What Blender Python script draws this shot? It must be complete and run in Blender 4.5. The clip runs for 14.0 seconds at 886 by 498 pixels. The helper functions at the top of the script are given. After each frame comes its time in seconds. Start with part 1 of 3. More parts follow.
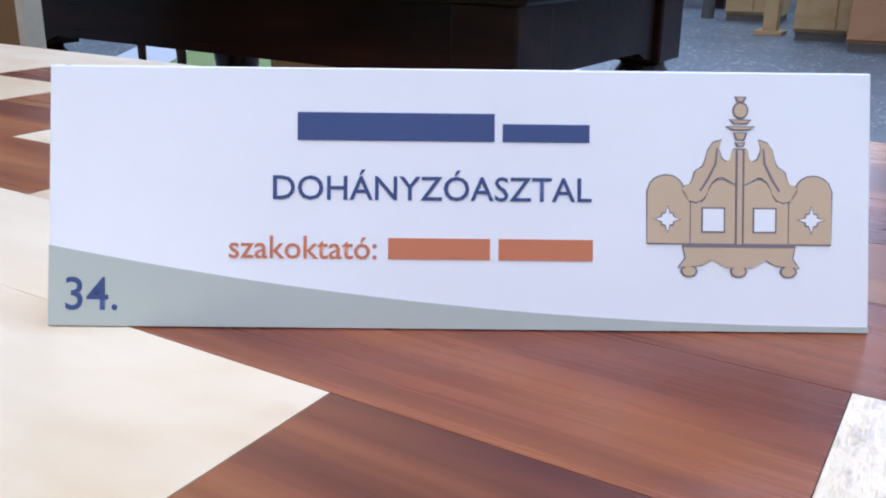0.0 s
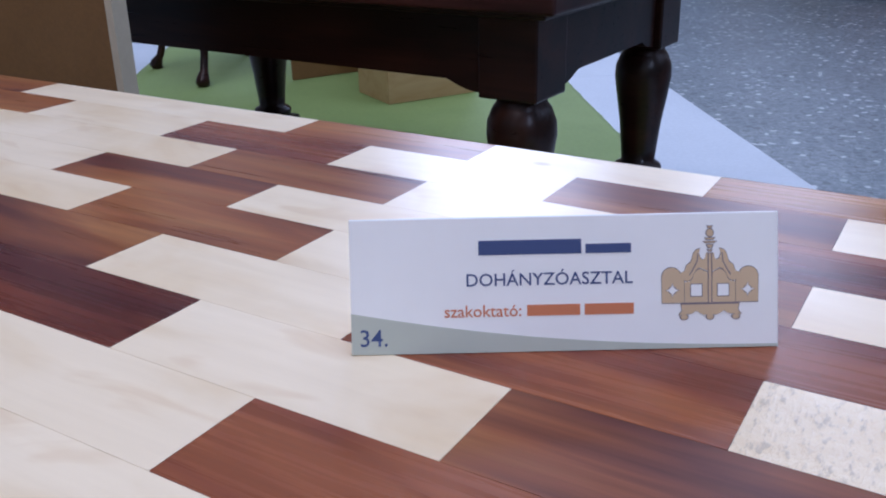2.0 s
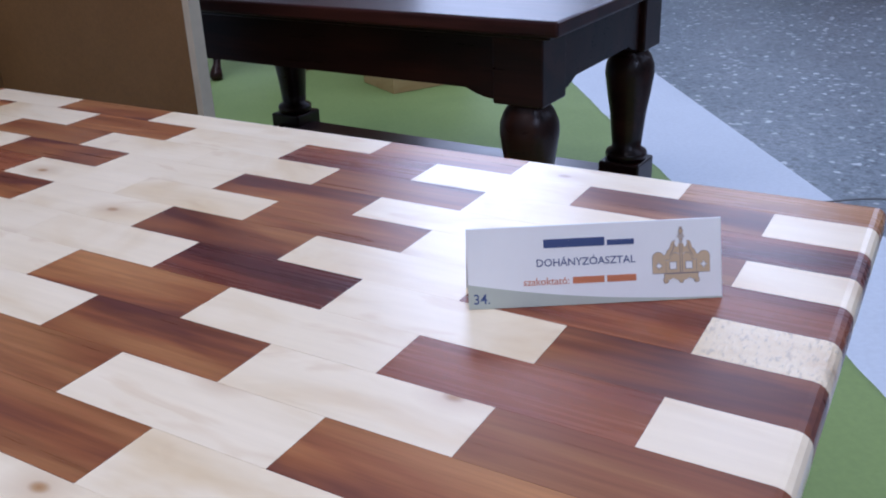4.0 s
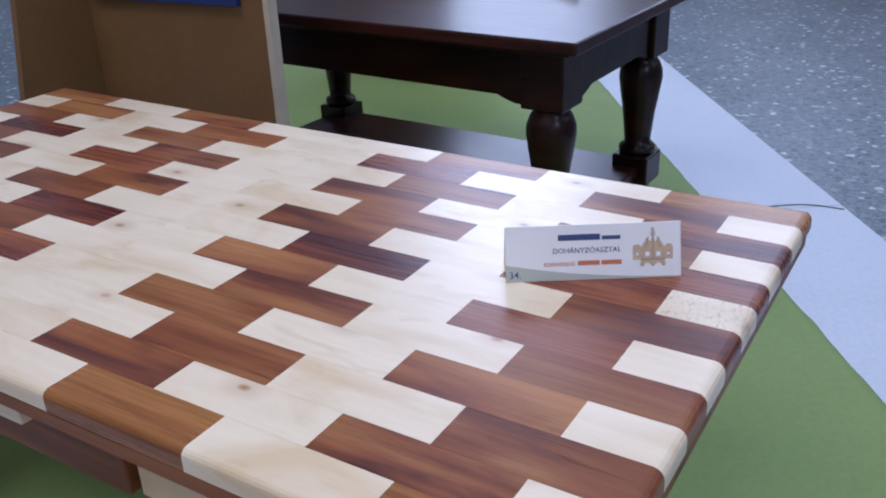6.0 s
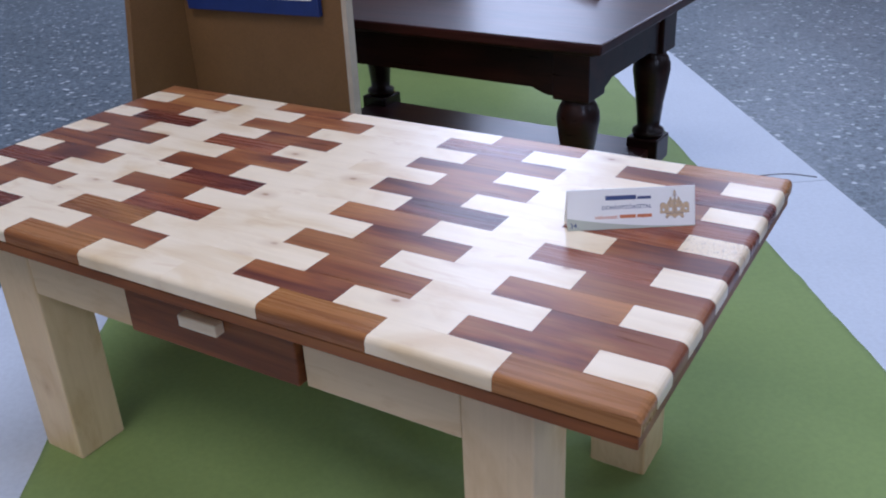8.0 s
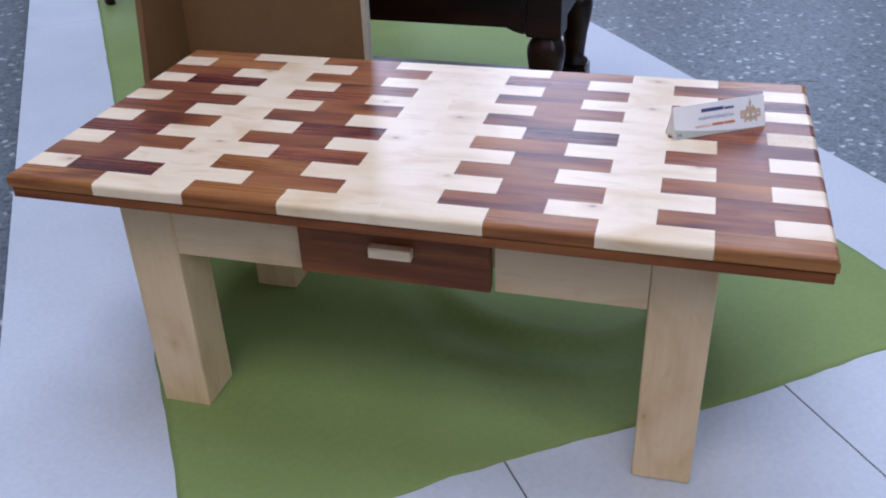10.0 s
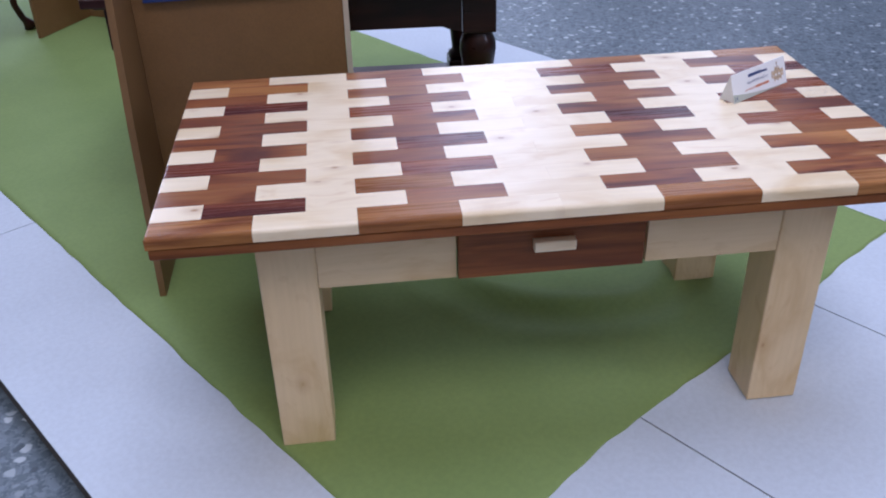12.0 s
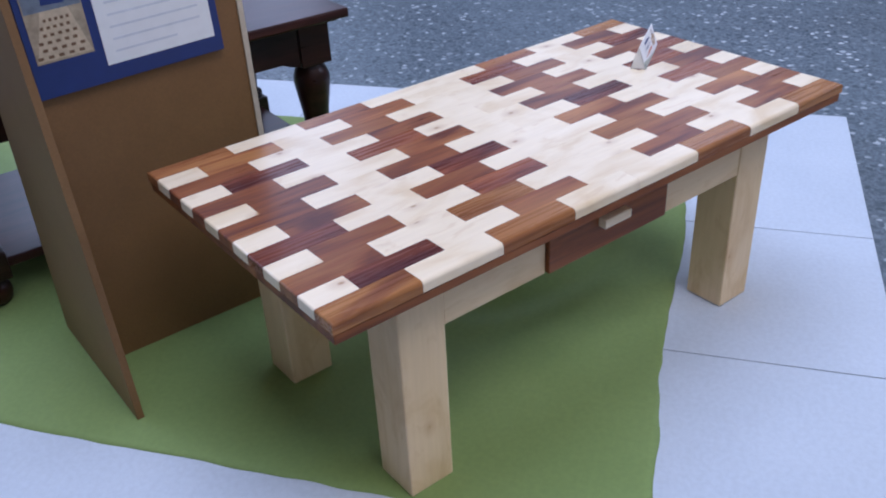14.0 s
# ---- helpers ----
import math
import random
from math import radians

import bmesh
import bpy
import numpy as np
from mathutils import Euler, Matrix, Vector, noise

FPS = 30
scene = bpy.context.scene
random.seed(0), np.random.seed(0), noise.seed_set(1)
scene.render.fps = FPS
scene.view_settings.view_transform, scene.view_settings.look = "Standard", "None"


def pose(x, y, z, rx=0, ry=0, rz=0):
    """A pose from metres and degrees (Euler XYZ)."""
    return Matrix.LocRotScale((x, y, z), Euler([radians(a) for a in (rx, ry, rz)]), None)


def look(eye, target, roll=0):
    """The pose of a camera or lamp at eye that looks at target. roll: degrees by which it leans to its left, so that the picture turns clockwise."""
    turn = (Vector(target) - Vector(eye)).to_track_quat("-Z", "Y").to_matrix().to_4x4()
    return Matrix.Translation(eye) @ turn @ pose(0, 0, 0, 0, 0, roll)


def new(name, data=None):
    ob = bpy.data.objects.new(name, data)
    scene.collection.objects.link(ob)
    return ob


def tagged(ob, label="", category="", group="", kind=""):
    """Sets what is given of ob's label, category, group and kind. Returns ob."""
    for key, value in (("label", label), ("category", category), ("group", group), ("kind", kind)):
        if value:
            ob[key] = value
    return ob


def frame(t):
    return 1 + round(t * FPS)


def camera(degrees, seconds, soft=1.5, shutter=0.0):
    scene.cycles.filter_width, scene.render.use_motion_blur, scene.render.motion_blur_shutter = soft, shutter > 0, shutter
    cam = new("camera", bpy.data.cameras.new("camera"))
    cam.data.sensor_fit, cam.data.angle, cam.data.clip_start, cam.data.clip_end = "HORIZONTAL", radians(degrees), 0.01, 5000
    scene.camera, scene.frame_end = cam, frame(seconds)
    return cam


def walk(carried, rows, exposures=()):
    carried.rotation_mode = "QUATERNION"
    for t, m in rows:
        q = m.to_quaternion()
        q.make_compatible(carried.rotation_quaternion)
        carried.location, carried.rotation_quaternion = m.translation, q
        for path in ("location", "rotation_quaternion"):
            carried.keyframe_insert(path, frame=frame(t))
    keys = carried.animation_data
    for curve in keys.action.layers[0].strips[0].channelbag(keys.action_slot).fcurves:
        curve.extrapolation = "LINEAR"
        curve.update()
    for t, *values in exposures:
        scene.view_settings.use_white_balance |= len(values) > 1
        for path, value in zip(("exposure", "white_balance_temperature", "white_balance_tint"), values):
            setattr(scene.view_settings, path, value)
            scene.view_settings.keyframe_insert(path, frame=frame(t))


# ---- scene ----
cam = camera(52.36, 14.0, 2.0)
PATH = [
    (0, (1.1365, 0.2187, 0.5431), (0.1558, 1.8332, -0.1139), 0.69),
    (0.5, (1.1388, 0.2078, 0.5659), (0.1647, 1.8180, -0.1112), 0.35),
    (1, (1.1440, 0.1677, 0.5819), (0.1877, 1.7870, -0.0988), 0.82),
    (1.5, (1.1575, 0.1247, 0.6070), (0.1945, 1.7196, -0.1202), -0.35),
    (2, (1.1733, 0.0799, 0.6362), (0.2066, 1.6561, -0.1260), -1.23),
    (2.5, (1.1902, 0.0263, 0.6648), (0.2420, 1.6021, -0.1213), -1.50),
    (5, (1.2782, -0.2257, 0.7929), (0.3416, 1.3335, -0.0387), -2.88),
    (5.5, (1.3102, -0.2808, 0.8264), (0.3479, 1.2565, -0.0165), -3.36),
    (6, (1.3297, -0.3335, 0.8607), (0.3689, 1.1903, -0.0081), -2.42),
    (6.5, (1.3662, -0.3932, 0.8886), (0.3781, 1.1168, 0.0263), -2.72),
    (7, (1.3886, -0.4633, 0.9201), (0.3974, 1.0390, 0.0479), -2.60),
    (7.5, (1.4012, -0.5466, 0.9460), (0.4165, 0.9563, 0.0674), -2.50),
    (8, (1.3978, -0.6333, 0.9685), (0.4459, 0.8788, 0.0699), -2.90),
    (8.5, (1.3482, -0.7563, 0.9944), (0.4886, 0.7901, 0.0616), -2.83),
    (9, (1.2621, -0.8584, 1.0217), (0.5160, 0.7203, 0.0464), -3.24),
    (11.5, (0.4763, -1.1537, 1.0940), (0.4719, 0.5500, 0.0464), -0.77),
    (12, (0.3007, -1.1243, 1.1066), (0.4820, 0.5697, 0.0589), -1.43),
    (12.5, (0.0802, -1.0622, 1.1130), (0.5084, 0.5573, 0.0204), -0.73),
    (13, (-0.1128, -1.0128, 1.1052), (0.5206, 0.5260, -0.0042), -1.15),
    (13.5, (-0.2822, -0.9385, 1.1196), (0.5549, 0.5362, 0.0592), -1.84),
    (14, (-0.4502, -0.8587, 1.1615), (0.5707, 0.5059, 0.1148), -3.08),
]
walk(cam, [(t, look(eye, target, roll)) for t, eye, target, roll in PATH],
     exposures=[(0, 0.06, 6450, 9), (0.5, -0.08, 6450, 11), (1.0, -0.30, 6500, 13), (2.5, -0.50, 6450, 14), (5.0, -0.52, 6500, 13), (7, -0.54, 6600, 13), (9, -0.40, 6850, 13), (11.5, -0.34, 6950, 17), (12.5, -0.23, 6600, 14), (13.2, -0.20, 6450, 12), (14, -0.21, 6450, 13)])

# ---- world and light ----
world = bpy.data.worlds.new("sky")
scene.world = world
world.use_nodes = True
wn = world.node_tree
sky = wn.nodes.new("ShaderNodeTexSky")
sky.sky_type, sky.sun_disc = "NISHITA", False
sky.sun_elevation, sky.sun_rotation = radians(40), radians(150)
wn.links.new(sky.outputs[0], wn.nodes["Background"].inputs[0])
wn.nodes["Background"].inputs[1].default_value = 0.1


# Area lamps stand in for daylight through openings that are out of view.
def area_lamp(name, eye, target, wide, high, watts, colour):
    data = bpy.data.lights.new(name, "AREA")
    data.shape, data.size, data.size_y, data.energy, data.color = "RECTANGLE", wide, high, watts, colour
    ob = new(name, data)
    ob.matrix_world = look(eye, target)
    return tagged(ob, "daylight area lamp in an unseen hall opening", "window light", kind="structure")


DAY = (0.55, 0.675, 1.02)
WARM = (0.78, 0.80, 0.95)
HX0, HX1, HY0, HY1, FLOOR, CEIL = -7.0, 8.0, -7.0, 10.0, -0.055, 8.4
FRONT_WATTS, TOP_WATTS = 5, 530
BACK_WINDOWS = [(-4.2, 2.9), (-0.6, 1.7), (2.2, 1.7), (5.2, 1.7)]
BACK_WATTS = [430, 170, 150, 80]
# The first east opening is an added fill that brightens the card face.
EAST_WINDOWS = [(-4.2, 1.9), (2.4, 1.9), (5.1, 1.9), (7.8, 1.9)]
EAST_WATTS = [260, 45, 45, 45]
# Front openings are made up, to give weak fill from the visitor's side.
ADDED_FRONT_WINDOWS = [(-4.5, 2.4), (0.5, 2.4), (5.2, 2.4)]
for (wx, ww), watts in zip(BACK_WINDOWS, BACK_WATTS):
    area_lamp("unseen_window_light", (wx, HY1 + 0.02, 5.0), (wx, 0, 5.0), ww - 0.1, 5.2, watts, DAY)
for (wy, ww), watts in zip(EAST_WINDOWS, EAST_WATTS):
    area_lamp("unseen_window_light", (HX1 + 0.02, wy, 4.9), (0, wy, 4.9), ww - 0.1, 2.3, watts, DAY)
for wx, ww in ADDED_FRONT_WINDOWS:
    area_lamp("unseen_window_light", (wx, HY0 - 0.02, 3.2), (wx, 0, 3.2), ww - 0.1, 3.2, FRONT_WATTS, WARM)
# Both roof openings and their lamps are added, for soft fill from above.
ADDED_SKYLIGHTS = [(-1.9, 3.1, -0.6, 4.4), (-1.9, 3.1, -6.0, -2.6)]
area_lamp("added_overhead_light", (0.6, -4.3, CEIL + 0.05), (0.6, -4.3, 0), 4.9, 3.3, 470, WARM)
area_lamp("added_overhead_light", (0.6, 1.9, CEIL + 0.05), (0.6, 1.9, 0), 4.9, 4.9, TOP_WATTS, DAY)


# ---- helpers of this scene ----
def part(name, bm, material, parent=None, label="", smooth=False):
    me = bpy.data.meshes.new(name)
    bmesh.ops.recalc_face_normals(bm, faces=bm.faces)
    if smooth:
        for f in bm.faces:
            f.smooth = True
    bm.to_mesh(me)
    bm.free()
    me.materials.append(material)
    ob = new(name, me)
    if parent is not None:
        ob.parent = parent
    if label:
        ob["label"] = label
    return ob


def thing(name, label, category, m=None, group="", kind=""):
    ob = new(name)
    ob.empty_display_size = 0.05
    if m is not None:
        ob.matrix_world = m
    return tagged(ob, label, category, group, kind)


def add_box(bm, x0, x1, y0, y1, z0, z1, bevel=0.0, seg=2):
    made = bmesh.ops.create_cube(bm, size=1.0)
    vs = made["verts"]
    for v in vs:
        v.co = Vector(((x0 + x1) / 2 + v.co.x * (x1 - x0), (y0 + y1) / 2 + v.co.y * (y1 - y0), (z0 + z1) / 2 + v.co.z * (z1 - z0)))
    if bevel:
        es = list({e for v in vs for e in v.link_edges})
        bmesh.ops.bevel(bm, geom=es, offset=bevel, segments=seg, affect="EDGES", profile=0.5)
    return vs


def box_bm(x0, x1, y0, y1, z0, z1, bevel=0.0, seg=2):
    bm = bmesh.new()
    add_box(bm, x0, x1, y0, y1, z0, z1, bevel, seg)
    return bm


def prism_bm(outline, along, t0, t1, bevel=0.0):
    """A flat outline given as (a, b) pairs, thickened from t0 to t1 along axis x, y or z."""
    bm = bmesh.new()
    put = {"x": lambda a, b, t: (t, a, b), "y": lambda a, b, t: (a, t, b), "z": lambda a, b, t: (a, b, t)}[along]
    low = [bm.verts.new(put(a, b, t0)) for a, b in outline]
    top = [bm.verts.new(put(a, b, t1)) for a, b in outline]
    bm.faces.new(low)
    bm.faces.new(top[::-1])
    for i in range(len(outline)):
        j = (i + 1) % len(outline)
        bm.faces.new((low[i], top[i], top[j], low[j]))
    if bevel:
        bmesh.ops.bevel(bm, geom=list(bm.edges), offset=bevel, segments=2, affect="EDGES", profile=0.5)
    return bm


def lathe_bm(profile, steps=28):
    """Turned about z; profile is (radius, height) from the bottom up."""
    bm = bmesh.new()
    rings = []
    for r, h in profile:
        rings.append([bm.verts.new((r * math.cos(2 * math.pi * k / steps), r * math.sin(2 * math.pi * k / steps), h)) for k in range(steps)])
    for a, b in zip(rings, rings[1:]):
        for k in range(steps):
            bm.faces.new((a[k], a[(k + 1) % steps], b[(k + 1) % steps], b[k]))
    bm.faces.new(rings[0][::-1])
    bm.faces.new(rings[-1])
    return bm


# ---- materials ----
class Nodes:
    """Short hand for building a node material."""

    def __init__(self, name, rough=0.5, metal=0.0, spec=0.5):
        self.mat = bpy.data.materials.new(name)
        self.mat.use_nodes = True
        self.tree = self.mat.node_tree
        self.bsdf = self.tree.nodes["Principled BSDF"]
        self.bsdf.inputs["Roughness"].default_value = rough
        self.bsdf.inputs["Metallic"].default_value = metal
        self.bsdf.inputs["Specular IOR Level"].default_value = spec

    def add(self, kind, **values):
        node = self.tree.nodes.new("ShaderNode" + kind)
        for key, value in values.items():
            node.inputs[key.replace("_", " ")].default_value = value
        return node

    def link(self, a, b):
        self.tree.links.new(a, b)

    def place(self, scale=(1, 1, 1), shuffled=False):
        """Object coordinates stretched by scale, moved at random from object to object."""
        co = self.tree.nodes.new("ShaderNodeTexCoord").outputs["Object"]
        if shuffled:
            info = self.tree.nodes.new("ShaderNodeObjectInfo").outputs["Random"]
            mul = self.tree.nodes.new("ShaderNodeVectorMath")
            mul.operation = "MULTIPLY_ADD"
            mul.inputs[0].default_value = (37.0, 53.0, 71.0)
            self.link(info, mul.inputs[1])
            self.link(co, mul.inputs[2])
            co = mul.outputs[0]
        mp = self.tree.nodes.new("ShaderNodeMapping")
        mp.inputs["Scale"].default_value = scale
        self.link(co, mp.inputs["Vector"])
        return mp.outputs[0]

    def noise(self, co, scale, detail=5.0, rough=0.6, twist=0.0):
        n = self.add("TexNoise", Scale=scale, Detail=detail, Roughness=rough, Distortion=twist)
        self.link(co, n.inputs["Vector"])
        return n.outputs["Fac"]

    def ramp(self, fac, stops):
        n = self.tree.nodes.new("ShaderNodeValToRGB")
        while len(n.color_ramp.elements) < len(stops):
            n.color_ramp.elements.new(0.5)
        for e, (pos, col) in zip(n.color_ramp.elements, stops):
            e.position, e.color = pos, (*col, 1) if len(col) == 3 else col
        self.link(fac, n.inputs[0])
        return n.outputs[0]

    def mix(self, a, b, fac, mode="MIX"):
        n = self.tree.nodes.new("ShaderNodeMix")
        n.data_type, n.blend_type = "RGBA", mode
        for sock, v in ((n.inputs[0], fac), (n.inputs[6], a), (n.inputs[7], b)):
            if isinstance(v, (int, float)):
                sock.default_value = v
            elif isinstance(v, tuple):
                sock.default_value = (*v, 1)
            else:
                self.link(v, sock)
        return n.outputs[2]

    def colour(self, out):
        self.link(out, self.bsdf.inputs["Base Color"])

    def bump(self, fac, strength=0.2, distance=0.002):
        b = self.add("Bump", Strength=strength, Distance=distance)
        self.link(fac, b.inputs["Height"])
        self.link(b.outputs[0], self.bsdf.inputs["Normal"])

    def rough(self, fac, low, high):
        r = self.tree.nodes.new("ShaderNodeMapRange")
        r.inputs["To Min"].default_value, r.inputs["To Max"].default_value = low, high
        self.link(fac, r.inputs["Value"])
        self.link(r.outputs[0], self.bsdf.inputs["Roughness"])


def plain(name, col, rough=0.6, metal=0.0, vary=0.08, scale=30.0):
    n = Nodes(name, rough, metal)
    f = n.noise(n.place(), scale, 4)
    n.colour(n.ramp(f, [(0.3, tuple(c * (1 - vary) for c in col)), (0.7, tuple(min(1, c * (1 + vary)) for c in col))]))
    return n.mat


def brown_wood(name, light, mid, dark, rough, toned=True, spec=0.26):
    n = Nodes(name, rough, 0.0, spec)
    fine = n.noise(n.place((6, 160, 160), True), 1.0, 4, 0.65)
    band = n.noise(n.place((2.4, 15, 15), True), 1.0, 4, 0.55, 1.0)
    info = n.tree.nodes.new("ShaderNodeObjectInfo").outputs["Random"]
    base = n.ramp(band, [(0.34, dark), (0.49, mid), (0.65, light)])
    tone = n.ramp(info, [(0.0, (0.80, 0.75, 0.78)), (0.3, (0.92, 0.89, 0.89)), (0.65, (1.0, 1.0, 1.0)), (1.0, (1.12, 1.12, 1.02))])
    if toned:
        base = n.mix(base, tone, 1.0, "MULTIPLY")
    streak = n.ramp(fine, [(0.3, (0.70, 0.68, 0.68)), (0.65, (1.08, 1.07, 1.06))])
    n.colour(n.mix(base, streak, 1.0, "MULTIPLY"))
    n.rough(fine, rough - 0.05, rough + 0.08)
    n.bump(fine, 0.03, 0.0004)
    return n.mat


def pale_wood(name, base_col, rough, figure=0.55, upright=False, flecks=False, solid=False):
    def way(a, b):
        return (b, b, a) if upright else (a, b, b)

    n = Nodes(name, rough)
    fine = n.noise(n.place(way(5, 120), True), 1.0, 4, 0.6)
    soft = n.noise(n.place(way(5, 13), True), 1.0, 4, 0.55, 0.9)
    r, g, b = base_col
    base = n.ramp(soft, [(0.3, (r * 0.86, g * 0.78, b * 0.66)), (0.5, base_col), (0.75, (r * 1.06, g * 1.08, b * 1.12))])
    streak = n.ramp(fine, [(0.3, (0.965, 0.955, 0.94)), (0.65, (1.02, 1.02, 1.02))])
    base = n.mix(base, streak, 1.0, "MULTIPLY")
    if figure:
        v = n.add("TexVoronoi", Scale=1.0)
        v.voronoi_dimensions = "3D" if upright or solid else "2D"
        n.link(n.place(way(8, 13), True), v.inputs["Vector"])
        spot = n.ramp(v.outputs["Distance"], [(0.0, (1, 1, 1)), (0.03, (0.8, 0.8, 0.8)), (0.06, (0.32, 0.32, 0.32)), (0.22, (0, 0, 0))])
        rare = n.ramp(v.outputs["Color"], [(0.56, (0, 0, 0)), (0.62, (1, 1, 1))])
        base = n.mix(base, (0.45, 0.215, 0.075), n.mix(spot, rare, 1.0, "MULTIPLY"))
        flame = n.noise(n.place(way(8, 19), True), 1.0, 3, 0.5, 2.0)
        base = n.mix(base, (r * 0.72, g * 0.56, b * 0.40), n.ramp(flame, [(0.62, (0, 0, 0)), (0.70, (figure, figure, figure)), (0.80, (0.1, 0.1, 0.1))]))
    n.colour(base)
    n.rough(fine, rough - 0.04, rough + 0.08)
    # Darker flecks put a broken lacquer reflection into the colour; the bump roughens it.
    if flecks:
        fleck = n.noise(n.place((330, 120, 120), True), 1.0, 3, 0.6)
        base = n.mix(base, (r * 0.62, g * 0.60, b * 0.58), n.ramp(fleck, [(0.54, (0, 0, 0)), (0.66, (0.75, 0.75, 0.75))]))
        n.colour(base)
        n.bump(fleck, 0.9, 0.002)
    else:
        n.bump(fine, 0.025, 0.0004)
    return n.mat


def lacquered(mat, weight, rough):
    bsdf = mat.node_tree.nodes["Principled BSDF"]
    bsdf.inputs["Coat Weight"].default_value = weight
    bsdf.inputs["Coat Roughness"].default_value = rough
    return mat


M_MAPLE = pale_wood("lacquered_maple", (0.94, 0.765, 0.535), 0.29, 0.3)
M_MAPLE_FLECKED = pale_wood("flecked_maple", (0.94, 0.765, 0.535), 0.29, 0.3, False, True)
M_PINE = pale_wood("pale_pine", (0.76, 0.55, 0.315), 0.45, 0.2, solid=True)
M_PINE_UP = pale_wood("pale_pine_upright", (0.76, 0.55, 0.315), 0.45, 0.2, True)
M_PLUM_LONG = brown_wood("long_plum_wood", (0.35, 0.125, 0.038), (0.25, 0.080, 0.025), (0.14, 0.040, 0.015), 0.42, False)
M_DARK_TOP = brown_wood("dark_glossy_wood", (0.070, 0.020, 0.015), (0.046, 0.013, 0.011), (0.024, 0.007, 0.007), 0.30, True, 0.3)
M_PLUM = brown_wood("lacquered_plum_wood", (0.43, 0.182, 0.070), (0.31, 0.103, 0.043), (0.135, 0.040, 0.030), 0.28)
M_PLUM_TAN = brown_wood("tan_plum_wood", (0.52, 0.235, 0.078), (0.40, 0.162, 0.052), (0.22, 0.070, 0.030), 0.26)
M_PLUM_DEEP = brown_wood("deep_purple_plum_wood", (0.36, 0.115, 0.050), (0.22, 0.060, 0.036), (0.11, 0.029, 0.026), 0.26)
M_DARK = brown_wood("dark_stained_wood", (0.034, 0.0105, 0.0065), (0.021, 0.0065, 0.0045), (0.010, 0.0034, 0.0028), 0.28, True, 0.28)
for coated, weight in ((M_MAPLE, 0.38), (M_MAPLE_FLECKED, 0.2), (M_PLUM, 0.06), (M_PLUM_TAN, 0.06), (M_PLUM_DEEP, 0.06)):
    lacquered(coated, weight, 0.35)
M_CARD = plain("white_card", (0.91, 0.91, 0.90), 0.55, vary=0.02)
M_GREYGREEN = plain("grey_green_print", (0.50, 0.53, 0.46), 0.55, vary=0.03)
M_INK = plain("dark_blue_print", (0.045, 0.075, 0.20), 0.6, vary=0.03)
M_ORANGE = plain("orange_print", (0.62, 0.20, 0.09), 0.6, vary=0.03)
M_TAN = plain("tan_print", (0.64, 0.47, 0.30), 0.6, vary=0.04)
M_LINE = plain("grey_violet_print", (0.22, 0.18, 0.20), 0.6, vary=0.03)
M_WALL = plain("pale_wall_paint", (0.30, 0.29, 0.27), 0.8, vary=0.03, scale=2.0)
M_BLUE = plain("navy_blue_card", (0.012, 0.035, 0.16), 0.5)
M_PAPER = plain("white_paper", (0.80, 0.82, 0.84), 0.7, vary=0.03)
M_WIRE = plain("grey_wire", (0.12, 0.13, 0.14), 0.4)


def fibreboard():
    n = Nodes("brown_fibreboard", 0.55)
    f = n.noise(n.place(), 220.0, 4)
    g = n.noise(n.place(), 5.0, 3)
    base = n.ramp(g, [(0.3, (0.190, 0.094, 0.033)), (0.7, (0.228, 0.116, 0.043))])
    n.colour(n.mix(base, n.ramp(f, [(0.3, (0.9, 0.9, 0.9)), (0.7, (1.06, 1.06, 1.06))]), 1.0, "MULTIPLY"))
    n.bump(f, 0.08, 0.0006)
    return n.mat


def sheet(name, a, b, rough):
    n = Nodes(name, rough)
    f = n.noise(n.place(), 3.0, 5)
    g = n.noise(n.place(), 90.0, 4)
    base = n.ramp(f, [(0.3, a), (0.7, b)])
    n.colour(n.mix(base, n.ramp(g, [(0.35, (0.95, 0.95, 0.95)), (0.65, (1.03, 1.03, 1.03))]), 1.0, "MULTIPLY"))
    n.bump(f, 0.25, 0.006)
    return n.mat


def terrazzo():
    n = Nodes("grey_terrazzo", 0.35)
    flat = n.place()
    wave = n.add("TexNoise", Scale=26.0, Detail=3.0)
    n.link(flat, wave.inputs["Vector"])
    bend = n.tree.nodes.new("ShaderNodeVectorMath")
    bend.operation = "MULTIPLY_ADD"
    bend.inputs[1].default_value = (0.035, 0.035, 0.035)
    n.link(wave.outputs["Color"], bend.inputs[0])
    n.link(flat, bend.inputs[2])
    co = bend.outputs[0]
    big = n.add("TexVoronoi", Scale=36.0)
    n.link(co, big.inputs["Vector"])
    small = n.add("TexVoronoi", Scale=130.0)
    n.link(co, small.inputs["Vector"])
    chips = n.ramp(big.outputs["Color"], [(0.30, (0.050, 0.072, 0.088)), (0.55, (0.105, 0.138, 0.160)), (0.70, (0.21, 0.25, 0.275)), (0.82, (0.50, 0.54, 0.56))])
    fine = n.ramp(small.outputs["Color"], [(0.2, (0.072, 0.098, 0.118)), (0.8, (0.165, 0.205, 0.230))])
    edge = n.ramp(big.outputs["Distance"], [(0.30, (0, 0, 0)), (0.42, (1, 1, 1))])
    stain = n.ramp(n.noise(co, 1.3, 4), [(0.3, (0.86, 0.86, 0.86)), (0.7, (1.08, 1.08, 1.08))])
    n.colour(n.mix(n.mix(chips, fine, edge), stain, 1.0, "MULTIPLY"))
    n.rough(n.noise(co, 4.0, 3), 0.34, 0.52)
    return n.mat


